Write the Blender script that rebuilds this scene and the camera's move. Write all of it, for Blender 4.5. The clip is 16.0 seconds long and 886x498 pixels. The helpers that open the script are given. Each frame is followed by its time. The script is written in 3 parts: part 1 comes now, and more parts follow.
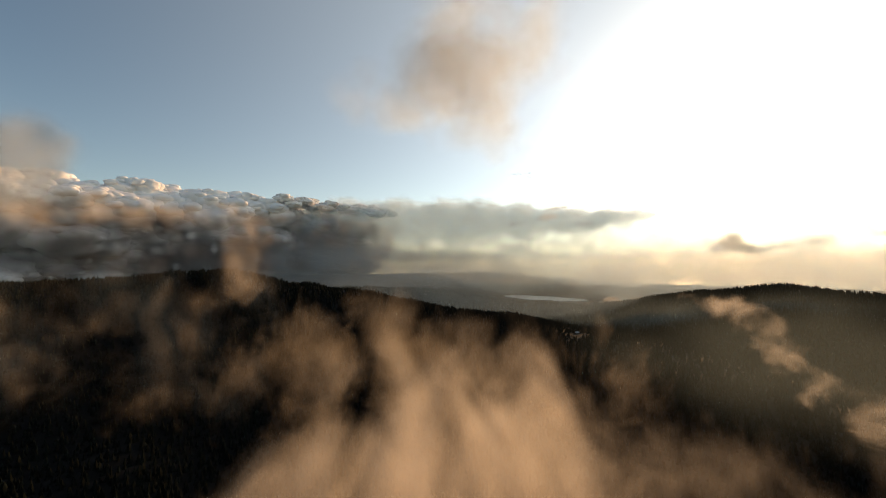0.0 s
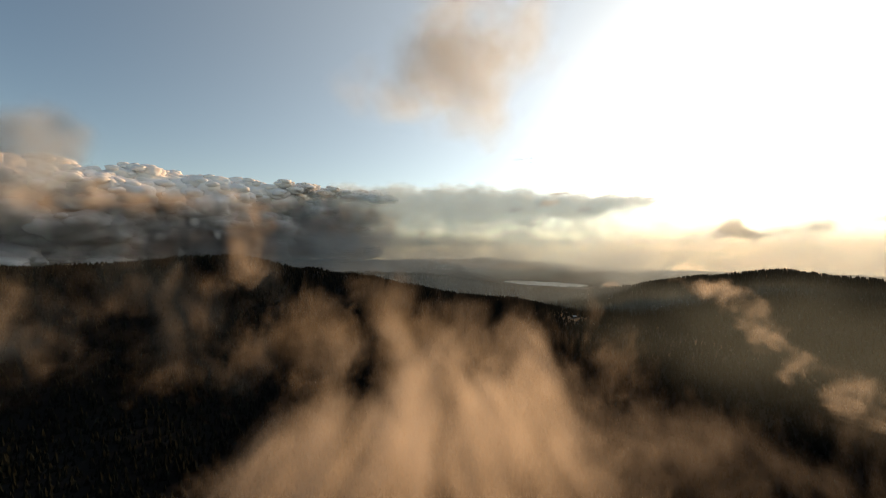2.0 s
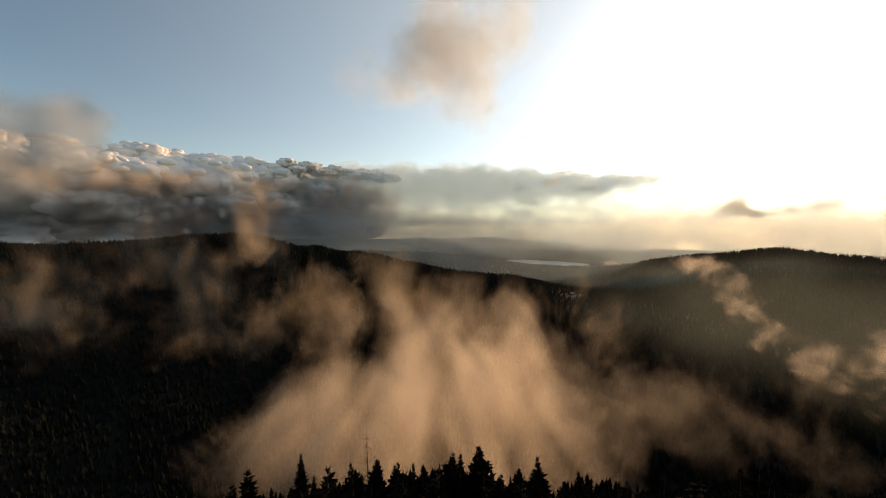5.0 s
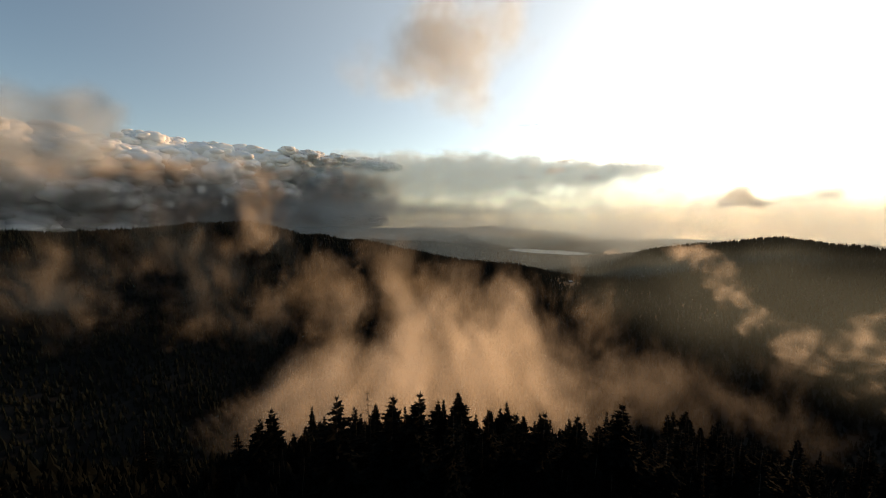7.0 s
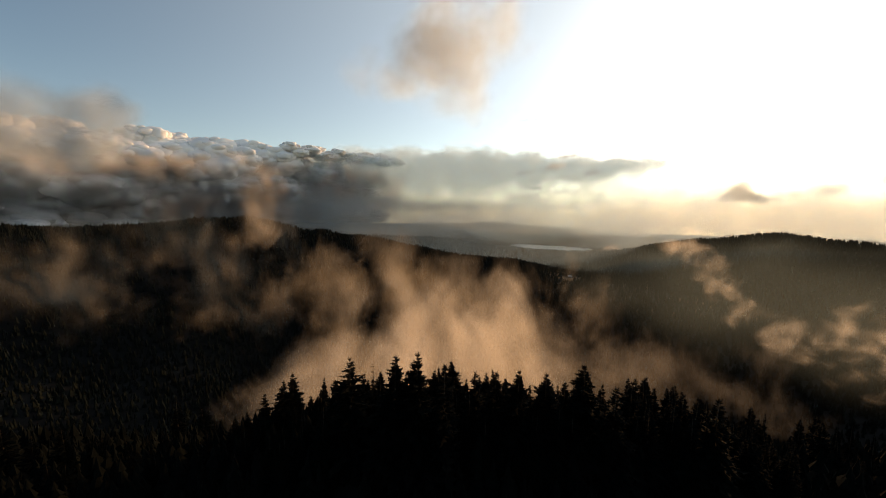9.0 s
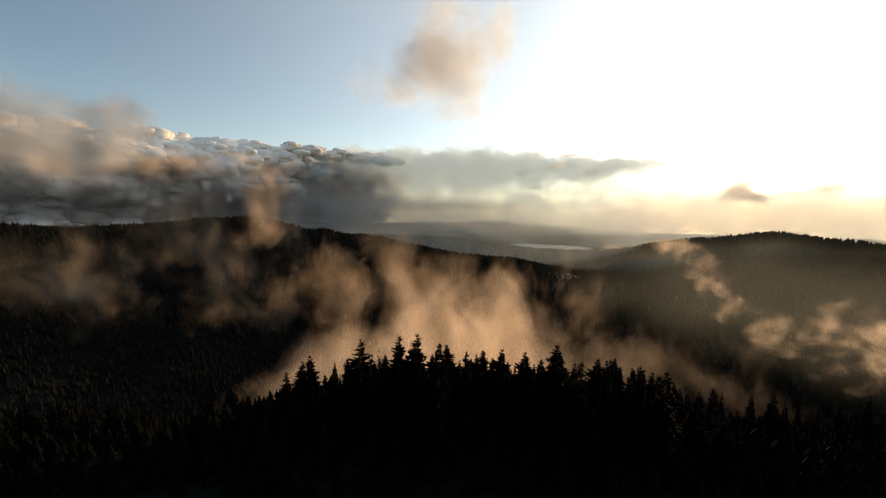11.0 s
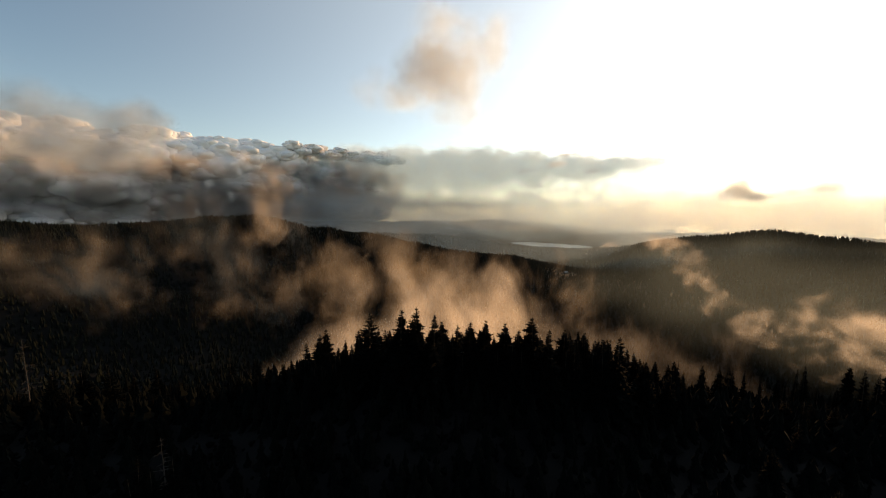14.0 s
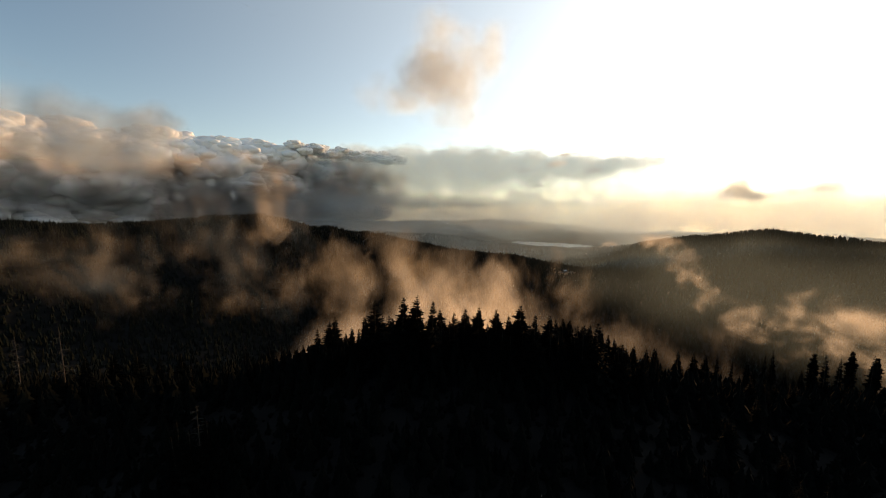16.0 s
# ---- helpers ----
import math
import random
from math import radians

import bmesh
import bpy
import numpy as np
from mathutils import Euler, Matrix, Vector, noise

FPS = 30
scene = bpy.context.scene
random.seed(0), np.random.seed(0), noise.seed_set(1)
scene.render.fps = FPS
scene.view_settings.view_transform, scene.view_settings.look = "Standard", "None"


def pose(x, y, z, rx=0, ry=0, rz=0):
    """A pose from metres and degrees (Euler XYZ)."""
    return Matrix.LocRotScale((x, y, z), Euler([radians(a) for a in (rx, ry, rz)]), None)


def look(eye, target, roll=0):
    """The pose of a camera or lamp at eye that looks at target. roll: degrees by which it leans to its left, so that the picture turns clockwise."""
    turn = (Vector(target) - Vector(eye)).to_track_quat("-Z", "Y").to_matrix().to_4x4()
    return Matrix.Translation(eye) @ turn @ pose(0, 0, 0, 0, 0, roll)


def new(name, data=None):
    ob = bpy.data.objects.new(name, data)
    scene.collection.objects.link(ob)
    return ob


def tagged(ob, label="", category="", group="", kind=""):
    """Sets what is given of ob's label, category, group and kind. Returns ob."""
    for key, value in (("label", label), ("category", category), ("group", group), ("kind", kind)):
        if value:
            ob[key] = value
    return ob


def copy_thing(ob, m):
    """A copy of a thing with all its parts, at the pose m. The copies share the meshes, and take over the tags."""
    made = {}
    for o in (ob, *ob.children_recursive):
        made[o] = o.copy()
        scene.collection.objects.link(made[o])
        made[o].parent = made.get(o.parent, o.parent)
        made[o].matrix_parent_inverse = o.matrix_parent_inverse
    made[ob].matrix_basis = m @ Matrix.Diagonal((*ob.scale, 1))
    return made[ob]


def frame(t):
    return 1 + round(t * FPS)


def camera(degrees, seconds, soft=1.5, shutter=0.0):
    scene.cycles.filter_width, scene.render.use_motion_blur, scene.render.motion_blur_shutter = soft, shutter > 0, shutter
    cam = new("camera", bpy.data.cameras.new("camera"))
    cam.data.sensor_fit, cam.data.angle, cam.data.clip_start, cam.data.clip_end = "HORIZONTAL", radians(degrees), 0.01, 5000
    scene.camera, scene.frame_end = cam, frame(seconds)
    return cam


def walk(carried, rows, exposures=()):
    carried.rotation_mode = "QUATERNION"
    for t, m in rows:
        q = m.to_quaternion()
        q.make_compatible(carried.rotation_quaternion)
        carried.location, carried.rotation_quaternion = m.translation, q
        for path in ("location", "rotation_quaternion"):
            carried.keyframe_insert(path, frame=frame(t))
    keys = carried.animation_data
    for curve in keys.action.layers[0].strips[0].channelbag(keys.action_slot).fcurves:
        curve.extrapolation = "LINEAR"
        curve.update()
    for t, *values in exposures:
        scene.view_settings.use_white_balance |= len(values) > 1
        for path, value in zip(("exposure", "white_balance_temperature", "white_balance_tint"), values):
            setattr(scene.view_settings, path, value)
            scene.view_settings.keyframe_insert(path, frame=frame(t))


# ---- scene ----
cam = camera(104.5, 16.0, soft=1.0)
METRES, EYE, TILT, LEAN, TURN = 100.0, 380.0, 2.1, 0.0, 0.0
ROWS = [
    (0.0, 0.0, 0.0, 0.0, 0.0, 0.0, -0.0),
    (0.5, 0.0062, -0.0301, -0.0031, 0.04, -0.54, 0.04),
    (1.0, 0.012, -0.0611, -0.0041, 0.11, -1.15, 0.03),
    (1.5, 0.0203, -0.0919, -0.0062, 0.2, -1.73, 0.01),
    (2.0, 0.0283, -0.1222, -0.0085, 0.28, -2.35, -0.01),
    (2.5, 0.0361, -0.1526, -0.0103, 0.38, -2.91, 0.01),
    (3.0, 0.0421, -0.1847, -0.0106, 0.46, -3.53, 0.02),
    (3.5, 0.05, -0.2168, -0.0115, 0.56, -4.14, 0.02),
    (4.0, 0.0582, -0.2487, -0.0143, 0.64, -4.74, 0.02),
    (6.5, 0.1123, -0.4075, -0.0208, 1.12, -7.18, -0.07),
    (7.0, 0.1163, -0.4376, -0.0198, 1.19, -7.63, -0.09),
    (7.5, 0.1211, -0.4683, -0.0182, 1.27, -8.06, -0.08),
    (8.0, 0.1258, -0.4987, -0.0181, 1.34, -8.31, -0.08),
    (8.5, 0.13, -0.5299, -0.018, 1.37, -8.34, -0.1),
    (9.0, 0.1334, -0.5586, -0.0189, 1.41, -8.35, -0.12),
    (11.5, 0.1531, -0.7183, 0.0012, 1.59, -8.53, -0.04),
    (12.0, 0.1565, -0.7471, 0.001, 1.61, -8.58, -0.04),
    (12.5, 0.1609, -0.7757, 0.0003, 1.62, -8.63, -0.03),
    (13.0, 0.1644, -0.8034, -0.0012, 1.64, -8.65, -0.01),
    (13.5, 0.1685, -0.8332, -0.0013, 1.67, -8.69, -0.01),
    (14.0, 0.1721, -0.862, -0.0013, 1.71, -8.69, -0.03),
    (14.5, 0.1758, -0.8908, -0.0015, 1.75, -8.72, -0.03),
    (15.0, 0.1789, -0.9173, -0.0024, 1.77, -8.73, -0.05),
    (15.5, 0.1815, -0.9471, -0.0013, 1.8, -8.76, -0.05),
    (16.0, 0.1853, -0.9766, 0.0002, 1.86, -8.79, -0.06),
]
walk(cam, [(t, pose(0, 0, EYE, TILT, LEAN, TURN) @ pose(METRES * x, METRES * y, METRES * z, 90 + pitch, roll, yaw)) for t, x, y, z, yaw, pitch, roll in ROWS], exposures=[(0.0, -0.07, 7250, 10), (4.0, 0.0, 7250, 10), (9.0, 0.02, 7250, 10), (11.5, 0.17, 7250, 10), (16.0, 0.2, 7250, 10)])

# ---- world, sun ----
SUN_BEARING, SUN_HEIGHT = 42.0, 12.0  # degrees to the right of north (+y), and above the horizon
SUN_WAY = Vector((math.sin(radians(SUN_BEARING)) * math.cos(radians(SUN_HEIGHT)), math.cos(radians(SUN_BEARING)) * math.cos(radians(SUN_HEIGHT)), math.sin(radians(SUN_HEIGHT))))
SKY, GLOW, HALO, VEIL, SUN = 0.15, 4.2, 0.45, 0.36, 4.3
scene.view_settings.exposure = 0.0

world = bpy.data.worlds.new("evening_sky")
scene.world = world
world.use_nodes = True
wt = world.node_tree
wt.nodes.clear()
sky = wt.nodes.new("ShaderNodeTexSky")
sky.sky_type, sky.sun_disc = "NISHITA", False
sky.sun_elevation, sky.sun_rotation = radians(SUN_HEIGHT), radians(SUN_BEARING)
sky.altitude, sky.air_density, sky.dust_density, sky.ozone_density = 900, 1.0, 0.3, 1.0
sky_bg = wt.nodes.new("ShaderNodeBackground")
sky_bg.inputs["Strength"].default_value = SKY
wt.links.new(sky.outputs[0], sky_bg.inputs["Color"])
# the aureole of thin high cloud round the sun
way = wt.nodes.new("ShaderNodeTexCoord")
dot = wt.nodes.new("ShaderNodeVectorMath")
dot.operation = "DOT_PRODUCT"
dot.inputs[1].default_value = SUN_WAY
wt.links.new(way.outputs["Generated"], dot.inputs[0])


def lobe(power, strength, colour):
    clip = wt.nodes.new("ShaderNodeMath")
    clip.operation = "MAXIMUM"
    clip.inputs[1].default_value = 0.0
    wt.links.new(dot.outputs["Value"], clip.inputs[0])
    raised = wt.nodes.new("ShaderNodeMath")
    raised.operation = "POWER"
    raised.inputs[1].default_value = power
    wt.links.new(clip.outputs[0], raised.inputs[0])
    scaled = wt.nodes.new("ShaderNodeMath")
    scaled.operation = "MULTIPLY"
    scaled.inputs[1].default_value = strength
    wt.links.new(raised.outputs[0], scaled.inputs[0])
    bg = wt.nodes.new("ShaderNodeBackground")
    bg.inputs["Color"].default_value = colour
    wt.links.new(scaled.outputs[0], bg.inputs["Strength"])
    return bg


def added(a, b):
    n = wt.nodes.new("ShaderNodeAddShader")
    wt.links.new(a.outputs[0], n.inputs[0])
    wt.links.new(b.outputs[0], n.inputs[1])
    return n


world_out = wt.nodes.new("ShaderNodeOutputWorld")
wt.links.new(added(added(added(sky_bg, lobe(40, GLOW, (1.0, 0.88, 0.7, 1))), lobe(6, HALO, (1.0, 0.94, 0.85, 1))), lobe(1.2, VEIL, (1.0, 1.0, 0.88, 1))).outputs[0], world_out.inputs["Surface"])

sun_data = bpy.data.lights.new("sun", "SUN")
sun_data.energy, sun_data.angle, sun_data.color = SUN, radians(4.0), (1.0, 0.54, 0.22)
sun = new("sun", sun_data)
sun.matrix_world = look(SUN_WAY * 1000, (0, 0, 0))
scene.cycles.transparent_max_bounces = 90


# ---- materials ----
def material(name):
    m = bpy.data.materials.new(name)
    m.use_nodes = True
    return m, m.node_tree, m.node_tree.nodes["Principled BSDF"]


def node(tree, kind, **values):
    n = tree.nodes.new(kind)
    for key, value in values.items():
        n.inputs[key].default_value = value
    return n


def mottled(name, dark, light, scale, rough=0.9, detail=6, bump=0.0, coords="Position", gloss=0.15):
    """A surface that varies between two colours at two scales."""
    m, tree, bsdf = material(name)
    geo = tree.nodes.new("ShaderNodeNewGeometry")
    big = node(tree, "ShaderNodeTexNoise", Scale=scale, Detail=detail, Roughness=0.65)
    fine = node(tree, "ShaderNodeTexNoise", Scale=scale * 11, Detail=4)
    both = tree.nodes.new("ShaderNodeMix")
    ramp = tree.nodes.new("ShaderNodeValToRGB")
    ramp.color_ramp.elements[0].position, ramp.color_ramp.elements[1].position = 0.32, 0.7
    ramp.color_ramp.elements[0].color, ramp.color_ramp.elements[1].color = (*dark, 1), (*light, 1)
    both.inputs["Factor"].default_value = 0.4
    for n in (big, fine):
        tree.links.new(geo.outputs[coords], n.inputs["Vector"])
    tree.links.new(big.outputs["Fac"], both.inputs["A"])
    tree.links.new(fine.outputs["Fac"], both.inputs["B"])
    tree.links.new(both.outputs["Result"], ramp.inputs["Fac"])
    tree.links.new(ramp.outputs["Color"], bsdf.inputs["Base Color"])
    bsdf.inputs["Roughness"].default_value = rough
    bsdf.inputs["Specular IOR Level"].default_value = gloss
    if bump:
        b = node(tree, "ShaderNodeBump", Strength=bump, Distance=0.5)
        tree.links.new(both.outputs["Result"], b.inputs["Height"])
        tree.links.new(b.outputs["Normal"], bsdf.inputs["Normal"])
    return m


def vapour_material(name, colour, size, ragged, low, high, opacity, passing=0.55, stretch=(1, 1, 1), soft=0.22, stringy=0.0, even=False):
    """Water droplets in air: light passes through them and scatters; fine wisps of about size metres break up the density of the body."""
    m, tree, bsdf = material(name)
    tree.nodes.remove(bsdf)
    out = tree.nodes["Material Output"]
    geo = tree.nodes.new("ShaderNodeNewGeometry")
    squeeze = tree.nodes.new("ShaderNodeVectorMath")
    squeeze.operation = "MULTIPLY"
    squeeze.inputs[1].default_value = stretch
    tree.links.new(geo.outputs["Position"], squeeze.inputs[0])
    wisps = node(tree, "ShaderNodeTexNoise", Scale=1.0 / size, Detail=6, Roughness=0.58, Distortion=0.9)
    tree.links.new(squeeze.outputs[0], wisps.inputs["Vector"])
    strands = node(tree, "ShaderNodeTexNoise", Scale=0.55 / size, Detail=5, Roughness=0.55, Distortion=1.2)
    strands.noise_type = "RIDGED_MULTIFRACTAL"
    tree.links.new(squeeze.outputs[0], strands.inputs["Vector"])
    blend = node(tree, "ShaderNodeMix", Factor=stringy)
    tree.links.new(wisps.outputs["Fac"], blend.inputs["A"])
    tree.links.new(strands.outputs["Fac"], blend.inputs["B"])
    dens = tree.nodes.new("ShaderNodeAttribute")
    dens.attribute_name = "thickness"
    shift = tree.nodes.new("ShaderNodeMath")
    shift.operation = "MULTIPLY_ADD"
    shift.inputs[1].default_value, shift.inputs[2].default_value = ragged, -0.5 * ragged
    tree.links.new(blend.outputs["Result"], shift.inputs[0])
    both = tree.nodes.new("ShaderNodeMath")
    both.operation = "ADD"
    tree.links.new(shift.outputs[0], both.inputs[0])
    tree.links.new(dens.outputs["Fac"], both.inputs[1])
    alpha = tree.nodes.new("ShaderNodeMapRange")
    alpha.interpolation_type = "SMOOTHSTEP"
    for key, value in (("From Min", low), ("From Max", high), ("To Min", 0.0), ("To Max", opacity)):
        alpha.inputs[key].default_value = value
    tree.links.new(both.outputs[0], alpha.inputs["Value"])
    # nothing is left where the body itself has thinned out
    fade = tree.nodes.new("ShaderNodeMapRange")
    fade.interpolation_type = "SMOOTHSTEP"
    for key, value in (("From Min", 0.0), ("From Max", soft), ("To Min", 0.0), ("To Max", 1.0)):
        fade.inputs[key].default_value = value
    tree.links.new(dens.outputs["Fac"], fade.inputs["Value"])
    final = tree.nodes.new("ShaderNodeMath")
    final.operation = "MULTIPLY"
    tree.links.new(alpha.outputs[0], final.inputs[0])
    tree.links.new(fade.outputs[0], final.inputs[1])
    # even: droplets scatter alike whichever way the sheet that holds them is turned
    facing = node(tree, "ShaderNodeCombineXYZ", X=SUN_WAY.x, Y=SUN_WAY.y, Z=SUN_WAY.z)
    diffuse = node(tree, "ShaderNodeBsdfDiffuse", Color=(*colour, 1))
    glow = node(tree, "ShaderNodeBsdfTranslucent", Color=(*colour, 1))
    if even:
        tree.links.new(facing.outputs[0], diffuse.inputs["Normal"])
        tree.links.new(facing.outputs[0], glow.inputs["Normal"])
    clear = tree.nodes.new("ShaderNodeBsdfTransparent")
    drops = node(tree, "ShaderNodeMixShader", Fac=passing)
    mix = tree.nodes.new("ShaderNodeMixShader")
    tree.links.new(diffuse.outputs[0], drops.inputs[1])
    tree.links.new(glow.outputs[0], drops.inputs[2])
    tree.links.new(final.outputs[0], mix.inputs["Fac"])
    tree.links.new(clear.outputs[0], mix.inputs[1])
    tree.links.new(drops.outputs[0], mix.inputs[2])
    tree.links.new(mix.outputs[0], out.inputs["Surface"])
    return m


# near-black albedos put the slopes' shade into the floor and needle colours
SHADED_FLOOR = mottled("shaded_floor", (0.002, 0.0023, 0.002), (0.004, 0.004, 0.0035), 0.012, bump=0.3)
SHADED_NEEDLES = mottled("needles", (0.002, 0.0024, 0.0021), (0.004, 0.0048, 0.0038), 0.35, rough=0.9, gloss=0.02)
SHADED_FAR_NEEDLES = mottled("shaded_far_needles", (0.005, 0.0065, 0.0055), (0.011, 0.013, 0.010), 0.01, rough=0.95, gloss=0.02)
BARK = mottled("bark", (0.03, 0.022, 0.016), (0.09, 0.07, 0.055), 1.6, bump=0.5)
DEAD_WOOD = mottled("dead_wood", (0.018, 0.016, 0.014), (0.05, 0.045, 0.04), 2.0, bump=0.5)
PALE_METAL = mottled("weathered_metal", (0.2, 0.2, 0.19), (0.38, 0.37, 0.35), 0.8, bump=0.6)
SKY_PALE_WATER, water_tree, water_bsdf = material("sky_pale_water")
# pale base colour stands in for the sky's bright reflection on the lake
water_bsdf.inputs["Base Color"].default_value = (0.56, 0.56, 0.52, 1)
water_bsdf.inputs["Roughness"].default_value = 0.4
ripples = node(water_tree, "ShaderNodeTexNoise", Scale=0.08, Detail=6)
ripple_bump = node(water_tree, "ShaderNodeBump", Strength=0.2, Distance=0.5)
water_geo = water_tree.nodes.new("ShaderNodeNewGeometry")
water_tree.links.new(water_geo.outputs["Position"], ripples.inputs["Vector"])
water_tree.links.new(ripples.outputs["Fac"], ripple_bump.inputs["Height"])
water_tree.links.new(ripple_bump.outputs["Normal"], water_bsdf.inputs["Normal"])

MIST = vapour_material("mist_droplets", (0.94, 0.82, 0.66), 46, 2.5, 0.12, 1.45, 0.24, passing=0.66, stretch=(1, 0.22, 0.7), soft=1.0, stringy=0.3)
WISP = vapour_material("wisp_droplets", (0.94, 0.84, 0.7), 24, 3.2, 0.25, 1.35, 0.24, passing=0.3, stretch=(0.6, 0.6, 0.85), soft=0.9, stringy=0.3, even=True)
THIN = vapour_material("thin_mist_droplets", (0.94, 0.82, 0.66), 48, 2.6, 0.18, 1.5, 0.24, stretch=(1, 0.22, 0.7), soft=1.0, stringy=0.3, even=True)
SCUD = vapour_material("scud_droplets", (0.76, 0.88, 1.0), 34, 1.2, 0.05, 1.4, 0.24, passing=0.3, soft=1.0, even=True)
SHEET = vapour_material("sheet_cloud_droplets", (0.66, 0.77, 0.82), 150, 0.9, 0.05, 1.0, 0.24, passing=0.5, stretch=(0.45, 1, 1.5), soft=0.4)
BILLOW = mottled("billow_droplets", (0.84, 0.82, 0.8), (0.95, 0.92, 0.89), 0.004, rough=1.0)
HORIZON = vapour_material("horizon_cloud_droplets", (0.66, 0.8, 0.88), 420, 0.6, 0.0, 1.0, 0.24, passing=0.48, stretch=(0.35, 1, 1.6), soft=0.5)
SUNSIDE = vapour_material("sunside_cloud_droplets", (0.6, 0.56, 0.5), 60, 1.3, 0.05, 1.2, 0.24, passing=0.45, soft=0.6)
# greyer droplets: the shade under the cumulus bank is put into their colour
SHADED_BASE = vapour_material("shaded_base_droplets", (0.5, 0.51, 0.5), 420, 0.6, 0.0, 1.0, 0.24, passing=0.15, stretch=(0.35, 1, 1.6), soft=0.5)
FAR_VEIL = vapour_material("far_veil_droplets", (0.86, 0.84, 0.82), 300, 1.7, 0.12, 1.1, 0.24, passing=0.12, stretch=(0.5, 0.5, 1.2), soft=0.7, even=True)
FAR_HAZE = vapour_material("far_haze_droplets", (0.9, 0.91, 0.84), 600, 0.3, 0.0, 1.0, 0.24, passing=0.85, soft=0.7)
LIGHT_HAZE = vapour_material("light_haze_droplets", (0.74, 0.86, 0.78), 500, 0.3, 0.0, 1.0, 0.09, soft=0.8)
HAZE = vapour_material("haze_droplets", (0.76, 0.89, 0.88), 500, 0.4, 0.0, 1.0, 0.1, soft=0.8)

# ---- lattice noise ----
TABLE = np.random.RandomState(7).rand(4096)


def lattice(x, y, z, seed=0):
    xi, yi, zi = np.floor(x).astype(int), np.floor(y).astype(int), np.floor(z).astype(int)
    fx, fy, fz = x - xi, y - yi, z - zi
    fx, fy, fz = (f * f * (3 - 2 * f) for f in (fx, fy, fz))

    def corner(a, b, c):
        return TABLE[((xi + a) * 73 + (yi + b) * 1571 + (zi + c) * 509 + seed * 131 + ((xi + a) * (yi + b)) * 37) % 4096]

    low = (corner(0, 0, 0) * (1 - fx) + corner(1, 0, 0) * fx) * (1 - fy) + (corner(0, 1, 0) * (1 - fx) + corner(1, 1, 0) * fx) * fy
    top = (corner(0, 0, 1) * (1 - fx) + corner(1, 0, 1) * fx) * (1 - fy) + (corner(0, 1, 1) * (1 - fx) + corner(1, 1, 1) * fx) * fy
    return low * (1 - fz) + top * fz


def fbm(x, y, z=0.0, octaves=4, seed=0):
    """Between 0 and 1, about 0.5 on the mean."""
    z = z + np.zeros_like(x)
    total, weight = np.zeros_like(x), 0.0
    for k in range(octaves):
        total = total + lattice(x * 2**k, y * 2**k, z * 2**k, seed + k) * 0.5**k
        weight += 0.5**k
    return total / weight


def smooth(a, b, x):
    s = np.clip((x - a) / (b - a), 0, 1)
    return s * s * (3 - 2 * s)


# ---- ground: heights are below or above the camera's first place, (0, 0, 0) ----
LEFT_HILL = [(-2300, -300, -60), (-1500, 250, -45), (-912, 578, -38), (-804, 706, -44), (-590, 878, -24), (-403, 940, -70), (-130, 972, -108), (130, 916, -145), (312, 806, -172), (455, 667, -180), (640, 520, -215)]
RIGHT_HILL = [(560, 1780, -330), (681, 1683, -258), (802, 1523, -188), (997, 1293, -122), (1102, 1079, -85), (1176, 856, -102), (1400, 500, -120), (1900, 0, -100)]
MID_RIDGE = [(-1100, 2300, -190), (-421, 2465, -190), (3, 2502, -217), (427, 2470, -272), (816, 2377, -301), (1150, 2250, -340)]
FAR_RIDGE = [(-3400, 2900, -100), (-2200, 3700, -120), (-1107, 4153, -150), (551, 4369, -135), (1383, 4180, -190), (2115, 3857, -250), (2976, 3124, -230), (3900, 1800, -230)]
FAR_SPUR = [(-300, 3500, -230), (420, 3650, -300), (620, 3700, -360)]
FAR_SPUR_RIGHT = [(1250, 2900, -345), (1600, 2700, -310), (2100, 2400, -260), (2700, 1700, -240)]


def ridge(x, y, line, width, floor, seed):
    best = np.full_like(x, floor)
    for (ax, ay, az), (bx, by, bz) in zip(line, line[1:]):
        dx, dy = bx - ax, by - ay
        s = np.clip(((x - ax) * dx + (y - ay) * dy) / (dx * dx + dy * dy), 0, 1)
        away = np.hypot(x - ax - s * dx, y - ay - s * dy)
        crest = az + s * (bz - az)
        spread = width * (0.75 + 0.5 * fbm(x / 260, y / 260, 0, 3, seed))
        best = np.maximum(best, floor + (crest - floor) * np.exp(-((away / spread) ** 2) * 0.9))
    return best


